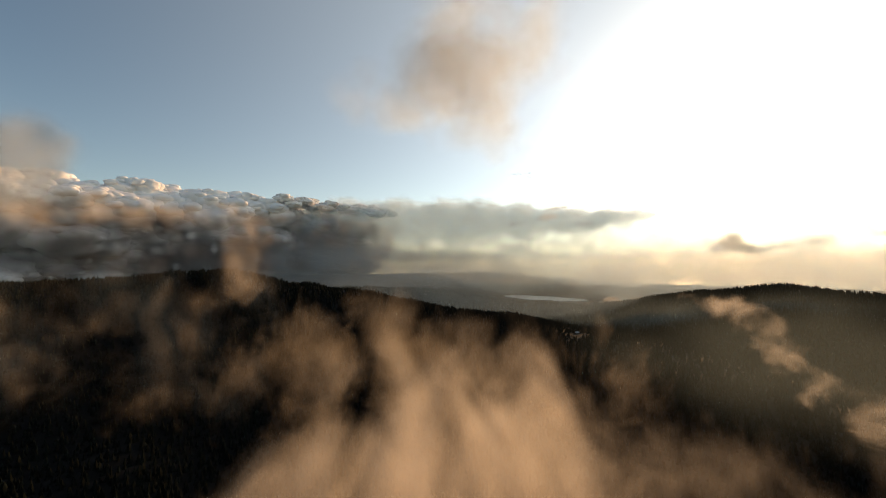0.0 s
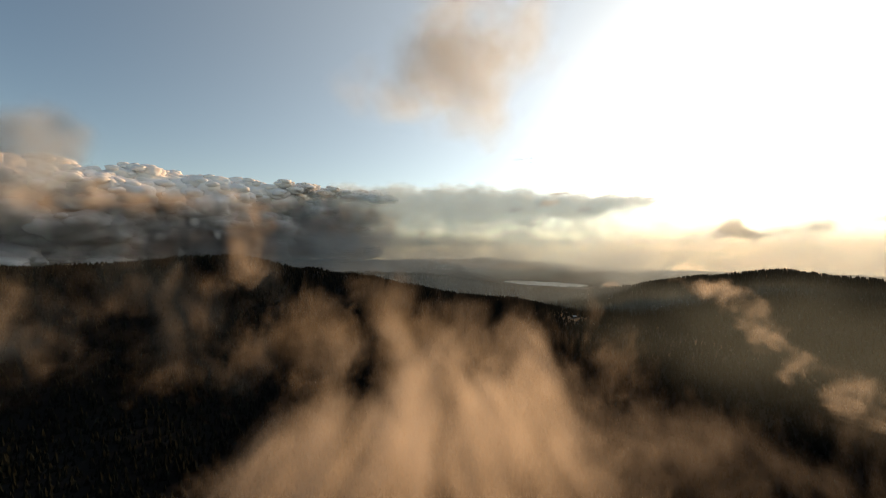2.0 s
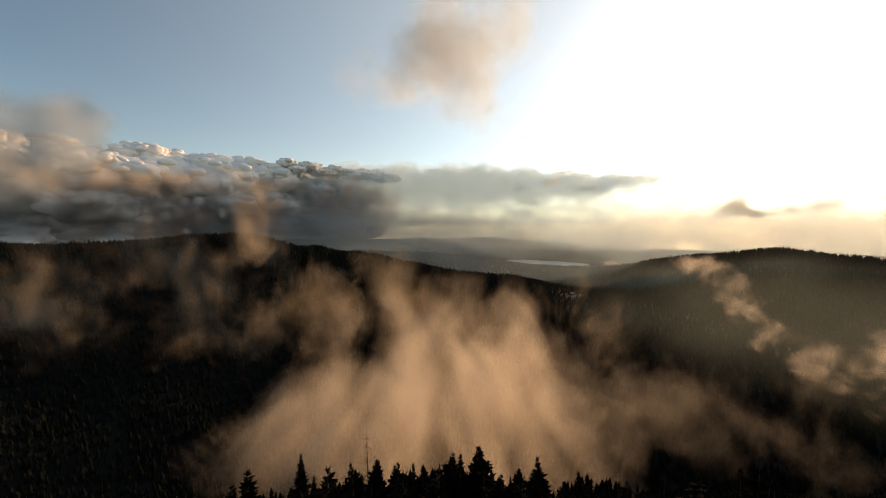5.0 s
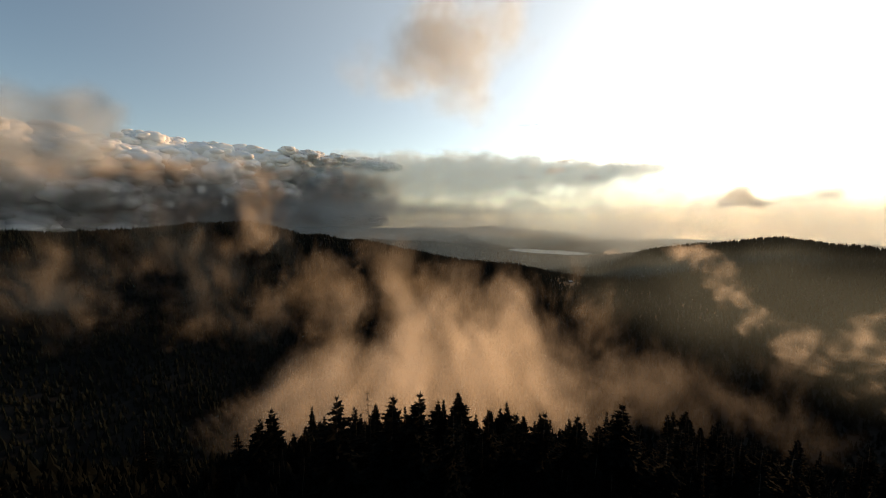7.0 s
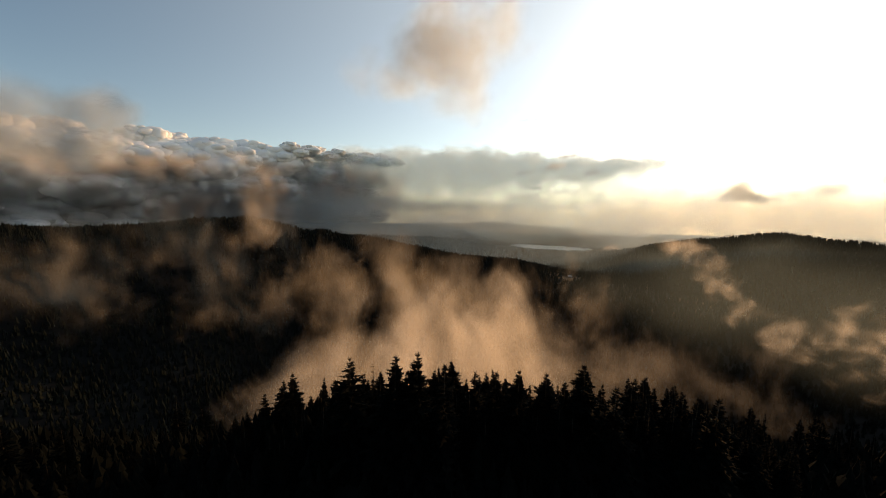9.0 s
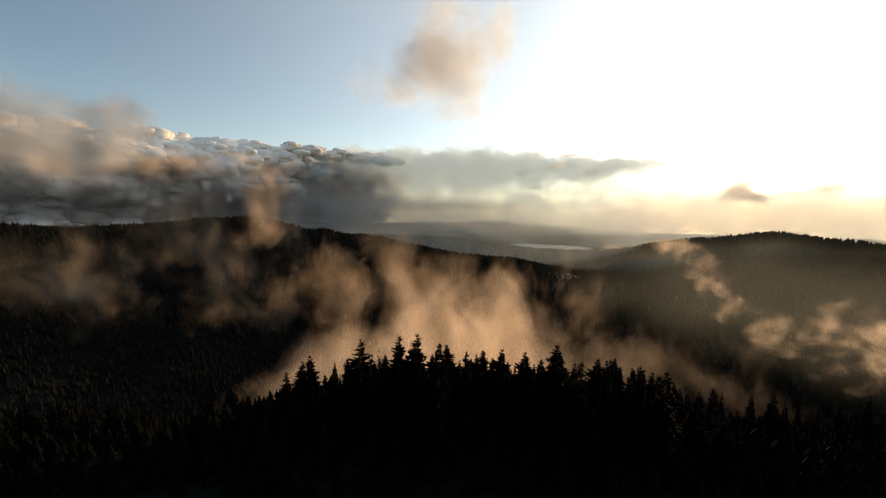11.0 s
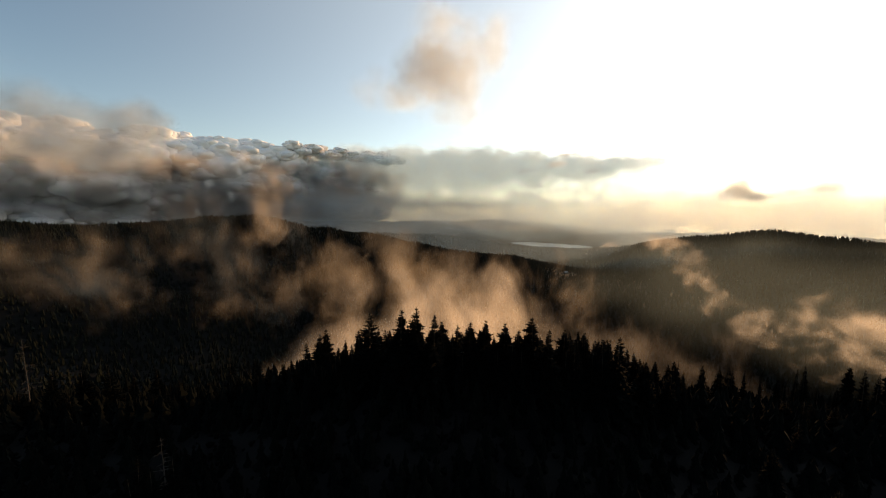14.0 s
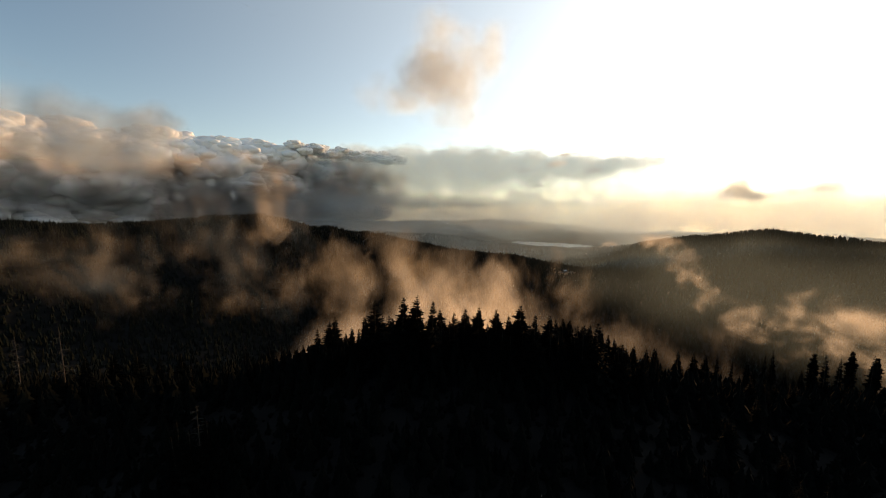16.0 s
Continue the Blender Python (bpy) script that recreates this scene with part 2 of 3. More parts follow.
def ground_height(x, y):
    x, y = np.asarray(x, float), np.asarray(y, float)
    reach = np.hypot(x, y)
    floor = -285 - 85 * smooth(900, 3000, reach)
    z = floor
    for k, (line, width) in enumerate(((LEFT_HILL, 330), (RIGHT_HILL, 420), (MID_RIDGE, 330), (FAR_RIDGE, 420), (FAR_SPUR, 260), (FAR_SPUR_RIGHT, 360))):
        z = np.maximum(z, ridge(x, y, line, width, floor, 20 + k))
    rough = smooth(300, 900, reach)
    z = z + rough * (34 * (fbm(x / 210, y / 210, 0, 4, 3) - 0.55) * smooth(20, 140, z - floor + 30))
    # an added, unseen mountain behind the knoll, to block skylight from the rear
    z = np.maximum(z, -400 + 330 * smooth(60, 220, -y - 0.2 * np.abs(x)) + 430 * smooth(150, 1300, -y - 0.25 * np.abs(x)))
    # the lake's basin
    along, across = (x - 1035) * 0.8 - (y - 3590) * 0.6, (x - 1035) * 0.6 + (y - 3590) * 0.8
    shore = np.sqrt((along / 430) ** 2 + (across / 190) ** 2) * (0.85 + 0.3 * fbm(x / 150, y / 150, 0, 2, 77))
    z = np.maximum(z, -374)
    z = z - (z + 376) * (1 - smooth(1.0, 2.6, shore)) * smooth(2600, 3000, reach)
    z = np.where(shore < 1, -392.0, z)
    return np.maximum(z, knoll_height(x, y))


def knoll_height(x, y):
    """The near knoll over which the camera flies."""
    side = np.where(x < 10, 72.0, 95.0)
    past = np.maximum(0, y - 12)
    short = np.maximum(0, 12 - y)
    knoll = -55.5 - 19 * (1 - np.exp(-(((x - 10) / side) ** 2))) - 0.3 * past - 0.0042 * past**2 - 0.36 * (np.sqrt(short**2 + 64) - 8)
    knoll = knoll - 0.0006 * np.maximum(0, np.abs(x) - 170) ** 2 + 2.4 * (fbm(x / 23, y / 23, 0, 4, 9) - 0.5)
    return knoll


def height_at(x, y):
    return float(knoll_height(np.array([float(x)]), np.array([float(y)]))[0]) + EYE


def mesh_object(name, verts, faces, mat, parent=None, shade=False):
    data = bpy.data.meshes.new(name)
    data.from_pydata(verts, [], faces)
    data.materials.append(mat)
    if shade:
        data.shade_smooth()
    ob = new(name, data)
    ob.parent = parent
    return ob


def build_ground():
    angles = np.concatenate([np.linspace(-72, 72, 330, endpoint=False), np.linspace(72, 288, 90, endpoint=False)])
    rings = np.concatenate([np.linspace(4, 120, 40), np.geomspace(124, 4930, 190)])
    a, r = np.meshgrid(np.radians(angles), rings)
    x, y = r * np.sin(a) + 5, r * np.cos(a) - 30
    z = ground_height(x, y) + EYE
    n, m = a.shape[1], a.shape[0]
    verts = [(5, -30, height_at(5, -30))] + list(zip(x.ravel().tolist(), y.ravel().tolist(), z.ravel().tolist()))
    faces = [(0, 1 + (k + 1) % n, 1 + k) for k in range(n)]
    for j in range(m - 1):
        for k in range(n):
            p, q = 1 + j * n + k, 1 + j * n + (k + 1) % n
            faces.append((p, q, q + n, p + n))
    return mesh_object("ground", verts, faces, SHADED_FLOOR, shade=True)


tagged(build_ground(), "wooded hills and valleys darkened as in evening shade", "ground", kind="structure")
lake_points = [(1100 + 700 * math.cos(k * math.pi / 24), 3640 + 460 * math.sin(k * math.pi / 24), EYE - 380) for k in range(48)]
tagged(mesh_object("water", lake_points, [tuple(range(48))], SKY_PALE_WATER), "lake coloured pale to match the bright evening sky", "lake", kind="structure")


# ---- conifers ----
def frond(verts, faces, base, way, length, width, tilt, rng):
    """One branch with its sprays of needles: a ragged drooping blade on each side of the stem."""
    side = Vector((-way.y, way.x, 0)).normalized()
    up = Vector((0, 0, 1))
    steps = 7
    lift = side * math.cos(tilt) + up * math.sin(tilt)
    first = len(verts)
    for k in range(steps + 1):
        s = k / steps
        p = base + way * (length * s) + up * (-0.22 * length * s * s + 0.1 * length * s**4)
        w = width * (1.05 - s) * (0.35 + min(1, s * 4)) * (1.0 if k % 2 else 0.35) * rng.uniform(0.7, 1.25)
        verts.append(p)
        verts.append(p + lift * w + way * (0.12 * length) - up * 0.18 * w)
        verts.append(p - lift * w + way * (0.12 * length) - up * 0.18 * w)
    for k in range(steps):
        a = first + 3 * k
        faces.append((a, a + 3, a + 4, a + 1))
        faces.append((a, a + 2, a + 5, a + 3))


def conifer(seed, height, reach, bare=0.1, full=1.0, rounded=0.0, gaps=0.12, name="conifer", label="", category="tree"):
    """A conifer as an Empty with trunk and crown, standing at the origin."""
    rng = random.Random(seed)
    tree = new(name)
    tree.empty_display_size = 1
    bend = [rng.uniform(-0.02, 0.02) * height for _ in range(2)]

    def axis(s):
        return Vector((bend[0] * s * s, bend[1] * s * s, s * height))

    verts, faces = [], []
    thick = 0.011 * height
    for k in range(9):
        s = k / 8
        c = axis(s)
        for j in range(8):
            b = j * math.tau / 8
            w = thick * (1 - s) ** 0.8 + 0.02 + (0.35 * thick if k == 0 else 0)
            verts.append(c + Vector((w * math.cos(b), w * math.sin(b), -0.8 if k == 0 else 0)))
    for k in range(8):
        for j in range(8):
            faces.append((k * 8 + j, k * 8 + (j + 1) % 8, k * 8 + 8 + (j + 1) % 8, k * 8 + 8 + j))
    mesh_object("trunk", verts, faces, BARK, tree, True)
    verts, faces = [], []
    levels = int(height * 1.75)
    lean = [rng.uniform(0.75, 1.2) for _ in range(6)]
    for k in range(levels):
        s = bare + (1 - bare) * (k + rng.uniform(-0.3, 0.3)) / levels
        s = min(max(s, bare), 0.985)
        cone = (1 - s) / (1 - bare)
        shape = (1 - rounded) * cone**0.7 + rounded * math.sqrt(max(0, 1 - (2 * (1 - cone) - 1.05) ** 2 * 0.8)) * (0.35 + 0.65 * cone**0.4)
        band = reach * shape * rng.uniform(0.72, 1.15) + 0.18
        count = max(4, int(round(full * (6 + 6 * cone))))
        turn = rng.uniform(0, math.tau)
        for j in range(count):
            if rng.random() < gaps:
                continue
            b = turn + j * math.tau / count + rng.uniform(-0.25, 0.25)
            length = band * rng.uniform(0.65, 1.15) * lean[int((b % math.tau) / math.tau * 6) % 6]
            rise = 0.55 - 0.75 * cone + rng.uniform(-0.12, 0.12)
            out = Vector((math.cos(b), math.sin(b), rise)).normalized()
            base = axis(s)
            frond(verts, faces, base, out, length, 0.3 * length + 0.12, rng.uniform(-0.4, 0.4), rng)
            frond(verts, faces, base, out, length * 0.9, 0.2 * length + 0.1, rng.uniform(0.9, 1.5), rng)
    tip = axis(1.0)
    for j in range(5):
        b = j * math.tau / 5
        frond(verts, faces, axis(0.965), Vector((0.35 * math.cos(b), 0.35 * math.sin(b), 1)).normalized(), 0.05 * height, 0.14, 0.6, rng)
    mesh_object("crown", verts, faces, SHADED_NEEDLES, tree)
    return tagged(tree, label, category)


def dead_tree(seed, height):
    """A bare standing trunk with broken branches."""
    rng = random.Random(seed)
    tree = new("dead_tree")
    verts, faces = [], []

    def limb(a, b, w0, w1, sides=5):
        first = len(verts)
        d = (b - a).normalized()
        n1 = d.orthogonal().normalized()
        n2 = d.cross(n1)
        for p, w in ((a, w0), ((a + b) / 2 + n1 * w0 * 0.4, (w0 + w1) / 2), (b, w1)):
            for j in range(sides):
                t = j * math.tau / sides
                verts.append(p + n1 * (w * math.cos(t)) + n2 * (w * math.sin(t)))
        for k in range(2):
            for j in range(sides):
                q = first + k * sides
                faces.append((q + j, q + (j + 1) % sides, q + sides + (j + 1) % sides, q + sides + j))

    top = Vector((rng.uniform(-0.4, 0.4), rng.uniform(-0.4, 0.4), height))
    limb(Vector((0, 0, -0.8)), top, 0.011 * height, 0.03, 8)
    mesh_object("trunk", verts, faces, DEAD_WOOD, tree, True)
    verts, faces = [], []
    for k in range(46):
        s = rng.uniform(0.3, 0.98)
        b = rng.uniform(0, math.tau)
        length = (1.02 - s) ** 0.7 * 0.15 * height * rng.uniform(0.5, 1.3) + 0.3
        a = top * s
        end = a + Vector((math.cos(b), math.sin(b), rng.uniform(-0.35, 0.35))) * length
        limb(a, end, 0.06, 0.02, 4)
        if length > 1:
            limb(a * 0.4 + end * 0.6, end + Vector((rng.uniform(-0.6, 0.6), rng.uniform(-0.6, 0.6), rng.uniform(-0.5, 0.3))), 0.035, 0.015, 4)
    tagged(mesh_object("branches", verts, faces, DEAD_WOOD, tree), kind="stuff")
    return tagged(tree, "bare dead standing tree with broken branches", "tree")


FIR_LABEL = "dark silhouetted fir on the near wooded knoll"
PINE_LABEL = "tall dark pine with bare lower trunk and rounded crown"
firs = [
    conifer(1, 24, 4.4, 0.1, full=1.15, label=FIR_LABEL),
    conifer(2, 24, 5.4, 0.08, full=1.15, label=FIR_LABEL),
    conifer(3, 24, 4.0, 0.12, gaps=0.2, label=FIR_LABEL),
    conifer(4, 24, 6.2, 0.08, full=1.25, label=FIR_LABEL),
    conifer(5, 24, 3.0, 0.06, gaps=0.1, label="slender dark spruce spire on the near wooded knoll"),
    conifer(6, 24, 5.0, 0.18, full=0.9, gaps=0.28, label="thin ragged dark fir on the near wooded knoll"),
    conifer(7, 24, 5.6, 0.1, full=0.85, gaps=0.3, label="broad dark fir with tiered drooping branches"),
]
pines = [
    conifer(11, 24, 4.6, 0.36, full=1.1, rounded=0.8, gaps=0.2, name="pine", label=PINE_LABEL),
    conifer(12, 24, 3.8, 0.42, full=1.0, rounded=0.7, gaps=0.22, name="pine", label=PINE_LABEL),
]
used = set()


def plant(kind, x, y, top, spread=1.0):
    """Puts a tree of that kind at (x, y), its tip at that height below the first camera."""
    foot = height_at(x, y) - 0.3
    scale = (EYE + top - foot) / 24.0
    if scale < 0.1:
        return None
    m = pose(x, y, foot, 0, 0, (x * 37 + y * 91) % 360)
    if kind in used:
        tree = copy_thing(kind, m)
    else:
        used.add(kind)
        tree = kind
        tree.matrix_basis = m
    wide = max(scale, 0.55) * spread
    tree.scale = (wide, wide, scale)
    return tagged(tree, group="trees on the near knoll")


# x, y and the tip's height, along the crest
CREST = [
    (-73.7, 44.9, -62.4, 4), (-55.0, 32.3, -57.8, 1), (-40.9, 24, -56.2, 2), (-37.3, 24, -56.8, 5), (-30.2, 19, -46.5, 2), (-25.6, 18.8, -43.4, 1), (-24.4, 21.5, -42.8, 0), (-24.9, 42.8, -54.6, 4), (-21.5, 25, -50.1, 0), (-19.1, 25, -48.3, 2), (-15.2, 25, -46.1, 4),
    (-11.4, 14, -40.0, 0), (-6.8, 9, -33.1, 6), (-3.0, 12, -39.0, 2), (2.5, 5.6, -30.9, 0), (6.7, 5.3, -30.4, 1), (8.7, 31.3, -45.9, 1), (12.2, 4.2, -31.7, 2), (13.8, 25.9, -40.8, 3), (18.9, 14.8, -38.3, 6), (21.9, 9.0, -35.3, 0), (26.2, 8.0, -34.3, 1),
    (32.1, 9.2, -35.4, 1), (36.2, 10.7, -38.0, 0), (40.6, 10.3, -34.4, 3), (43.1, 4.0, -35.6, 2), (49.2, 10.4, -37.5, 1), (53.5, 15, -42.4, 0), (57.4, 24, -46.0, 2), (61.5, 12.9, -41.3, 1), (62.4, 5.4, -38.1, 5), (66.2, 22, -46.0, 0), (70.5, 20, -46.5, 2), (76.4, 22, -50.1, 1), (102.5, 41.9, -61.1, 0), (127.1, 46.9, -65.7, 2),
]
RIGHT_ROW = [
    (97, 32, -57), (116, 32, -59), (121, 33, -60), (126, 32, -61), (130, 30, -62), (134, 32, -62), (138, 32, -59), (142, 33, -58),
    (146, 32, -65), (150, 30, -64), (155.3, 27, -56.5), (159.4, 34.9, -59.5), (166, 32, -60), (170, 32, -57), (177, 31, -58), (181, 33, -60),
]
LEFT_ROW = [(-121, 22, -59), (-110, 22, -58), (-102, 24, -57), (-92, 22, -60), (-82, 21, -57)]
for x, y, top, kind in CREST:
    plant(firs[kind], x, y, top, 1.3)
for k, (x, y, top) in enumerate(RIGHT_ROW):
    plant((firs + pines)[(2, 5, 0, 4, 7, 5, 2, 0, 5, 3, 6, 7, 6, 7, 6, 7)[k]], x, y, top, 0.55)
for k, (x, y, top) in enumerate(((84, 24, -53), (90, 26, -55), (104, 30, -57), (110, 30, -58))):
    plant(firs[(k * 3) % 6], x, y, top)
for k, (x, y, top) in enumerate(LEFT_ROW):
    plant(firs[(k * 2 + 1) % 6], x, y, top)
rng = random.Random(5)
for k in range(265):
    x = rng.uniform(-170, 245) if k % 2 else rng.uniform(-36, 84)
    y = rng.uniform(5, 28) + (6 if abs(x - 20) > 60 else 0)
    crest = -38 if -8 < x < 62 else (-38 - (x - 62) * 0.5 if x > 62 else -39 + (x + 8) * 0.42)
    top = max(crest, -64) - (1 + 4 * rng.random() if k % 2 == 0 else 1.5 + 6 * rng.random()) - 0.25 * max(0, y - 12)
    plant(firs[rng.randrange(6)], x, y, max(top, height_at(x, y) - EYE + 7 + 5 * rng.random()))
for k in range(48):
    x, y = rng.uniform(85, 250), rng.uniform(-75, 5)
    plant(firs[rng.randrange(6)], x, y, height_at(x, y) - EYE + rng.uniform(9, 16))
for x, y in ((-47, -24), (-43, -25), (-41, -22), (-49, -21), (-45, -27)):
    plant(firs[1], x, y, -55)
pale_snag = dead_tree(22, -51.5 + EYE - height_at(-45, -20))
pale_snag.location = (-45, -20, height_at(-45, -20))
tagged(pale_snag, "bleached dead tree standing on the dark slope", group="trees on the near knoll")
for seed, x, tip in ((24, -148, -51), (25, -130, -47)):
    pole = dead_tree(seed, tip + EYE - height_at(x, 22))
    pole.location = (x, 22, height_at(x, 22))
    tagged(pole, "tall bare dead tree above the young conifers", group="trees on the near knoll")
snag = dead_tree(21, -49.0 + EYE - height_at(-9.6, 41.7))
snag.location = (-9.6, 41.7, height_at(-9.6, 41.7))
tagged(snag, group="trees on the near knoll")


CABIN = (314, 812)


def far_forest(name, bearings, ranges, spacing, seed, label, tall=20, tiers=2, mat=None):
    """Thousands of small conifers over a stretch of hills, too far off to count."""
    rng = np.random.RandomState(seed)
    spots = []
    reach = ranges[0]
    while reach < ranges[1]:
        count = int(radians(bearings[1] - bearings[0]) * reach / spacing)
        turn = np.radians(np.linspace(bearings[0], bearings[1], count)) + rng.uniform(-0.6, 0.6, count) * spacing / reach
        far = reach + rng.uniform(-0.6, 0.6, count) * spacing
        spots.append(np.stack([far * np.sin(turn), far * np.cos(turn)], 1))
        reach += spacing
    x, y = np.concatenate(spots).T
    keep = (fbm(x / 90, y / 90, 0, 3, seed) > 0.12) & (np.hypot(x - CABIN[0], y - CABIN[1] + 14) > 24)
    x, y = x[keep], y[keep]
    n = len(x)
    z = ground_height(x, y) + EYE - 0.5
    h = tall * rng.uniform(0.5, 1.2, n) * (0.7 + 0.6 * fbm(x / 60, y / 60, 0, 2, seed + 5))
    w = h * rng.uniform(0.22, 0.36, n)
    first = rng.uniform(0, 2, n)
    verts = np.zeros((n, 6 * tiers, 3))
    for tier in range(tiers):
        lift, wide = 0.05 + 0.8 * tier / tiers, 1 - 0.82 * tier / tiers
        top = min(1.0, lift + 1.25 / tiers) if tier < tiers - 1 else 1.0
        verts[:, tier * 6] = np.stack([x, y, z + h * top], 1)
        for j in range(5):
            b = first + tier + j * math.tau / 5
            q = w * wide * rng.uniform(0.65, 1.25, n)
            verts[:, tier * 6 + 1 + j] = np.stack([x + q * np.cos(b), y + q * np.sin(b), z + h * (lift + rng.uniform(-0.05, 0.05, n))], 1)
    one = np.array([(t * 6, t * 6 + 1 + j, t * 6 + 1 + (j + 1) % 5) for t in range(tiers) for j in range(5)])
    faces = (one[None] + 6 * tiers * np.arange(n)[:, None, None]).reshape(-1, 3)
    ob = mesh_object(name, verts.reshape(-1, 3).tolist(), faces.tolist(), mat or SHADED_FAR_NEEDLES)
    return tagged(ob, label, "forest", kind="stuff")


def cabin(x, y):
    """A lone cabin in a clearing on the hill: log walls under a pale metal roof."""
    house = new("cabin")
    house.matrix_basis = pose(x, y, float(ground_height(np.array([float(x)]), np.array([float(y)]))[0]) + EYE - 0.4, 0, 0, 15)
    w, d, h, top = 4.5, 3.5, 3.4, 6.0
    base = [(-w, -d, 0), (w, -d, 0), (w, d, 0), (-w, d, 0)]
    verts = base + [(a, b, h) for a, b, _ in base] + [(-w, 0, top), (w, 0, top)]
    mesh_object("walls", verts, [(0, 1, 5, 4), (2, 3, 7, 6), (1, 2, 6, 9, 5), (3, 0, 4, 8, 7)], BARK, house)
    for side in (-1, 1):
        lip, edge, thick = w + 0.5, side * (d + 0.6), 0.12
        low = h - 0.45
        under = [(-lip, 0, top), (lip, 0, top), (lip, edge, low), (-lip, edge, low)]
        faces = [(3, 2, 1, 0), (4, 5, 6, 7)] + [(k, (k + 1) % 4, 4 + (k + 1) % 4, 4 + k) for k in range(4)]
        mesh_object("roof_slope", under + [(a, b, c + thick) for a, b, c in under], faces, PALE_METAL, house)
    return tagged(house, "lone cabin with a pale roof in a forest clearing", "cabin")


cabin(*CABIN)
# the near band takes the darker needles in place of shade
far_forest("forest", (-72, 72), (110, 330), 4.8, 30, "dark conifer forest on the slope below the knoll", 12, 6, SHADED_NEEDLES)
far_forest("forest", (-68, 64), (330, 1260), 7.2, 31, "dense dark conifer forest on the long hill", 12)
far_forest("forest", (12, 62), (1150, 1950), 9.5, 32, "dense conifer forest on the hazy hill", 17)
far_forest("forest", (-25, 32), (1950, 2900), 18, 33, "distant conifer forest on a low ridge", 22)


def thicket(count, seed):
    """Young conifers that close the gaps between the trunks on the knoll."""
    rng = np.random.RandomState(seed)
    x, y = rng.uniform(-190, 260, count), rng.uniform(-80, 62, count)
    z = ground_height(x, y) + EYE - 0.3
    h = rng.uniform(4, 12, count) * np.where(y < 4, 0.75, 1)
    w = h * rng.uniform(0.22, 0.34, count)
    verts = np.zeros((count, 35, 3))
    for tier in range(5):
        lift, top, wide = 0.03 + 0.19 * tier, 0.34 + 0.166 * tier, 1 - 0.19 * tier
        verts[:, tier * 7] = np.stack([x, y, z + h * top], 1)
        for j in range(6):
            b = rng.uniform(-0.3, 0.3, count) + j * math.tau / 6 + tier
            q = w * wide * rng.uniform(0.6, 1.3, count)
            verts[:, tier * 7 + 1 + j] = np.stack([x + q * np.cos(b), y + q * np.sin(b), z + h * (lift + rng.uniform(-0.03, 0.03, count))], 1)
    one = np.array([(t * 7, t * 7 + 1 + j, t * 7 + 1 + (j + 1) % 6) for t in range(5) for j in range(6)])
    faces = (one[None] + 35 * np.arange(count)[:, None, None]).reshape(-1, 3)
    ob = mesh_object("thicket", verts.reshape(-1, 3).tolist(), faces.tolist(), SHADED_NEEDLES)
    return tagged(ob, "dense dark young conifers between the taller firs", "forest", kind="stuff")


thicket(6500, 52)


def undergrowth(count, seed):
    """Low bushes and saplings all over the open near slope."""
    rng = np.random.RandomState(seed)
    x, y = rng.uniform(-170, 190, count), rng.uniform(-95, 20, count)
    z = ground_height(x, y) + EYE - 0.1
    h = rng.uniform(0.4, 1.5, count) ** 1.6
    w = h * rng.uniform(0.45, 0.9, count)
    verts = np.zeros((count, 11, 3))
    verts[:, 0] = np.stack([x, y, z + h], 1)
    for j in range(5):
        b = rng.uniform(0, 1.2, count) + j * math.tau / 5
        q = w * rng.uniform(0.6, 1.2, count)
        verts[:, 1 + j] = np.stack([x + q * np.cos(b), y + q * np.sin(b), z + h * rng.uniform(0.45, 0.8, count)], 1)
        verts[:, 6 + j] = np.stack([x + 0.6 * q * np.cos(b + 0.4), y + 0.6 * q * np.sin(b + 0.4), z], 1)
    one = [(0, 1 + j, 1 + (j + 1) % 5) for j in range(5)]
    for j in range(5):
        k = (j + 1) % 5
        one += [(1 + j, 6 + j, 1 + k), (1 + k, 6 + j, 6 + k)]
    faces = (np.array(one)[None] + 11 * np.arange(count)[:, None, None]).reshape(-1, 3)
    ob = mesh_object("undergrowth", verts.reshape(-1, 3).tolist(), faces.tolist(), SHADED_NEEDLES)
    return tagged(ob, "low dark bushes on the shaded near slope", "bushes", kind="stuff")


undergrowth(4000, 51)

# ---- mist and clouds ----


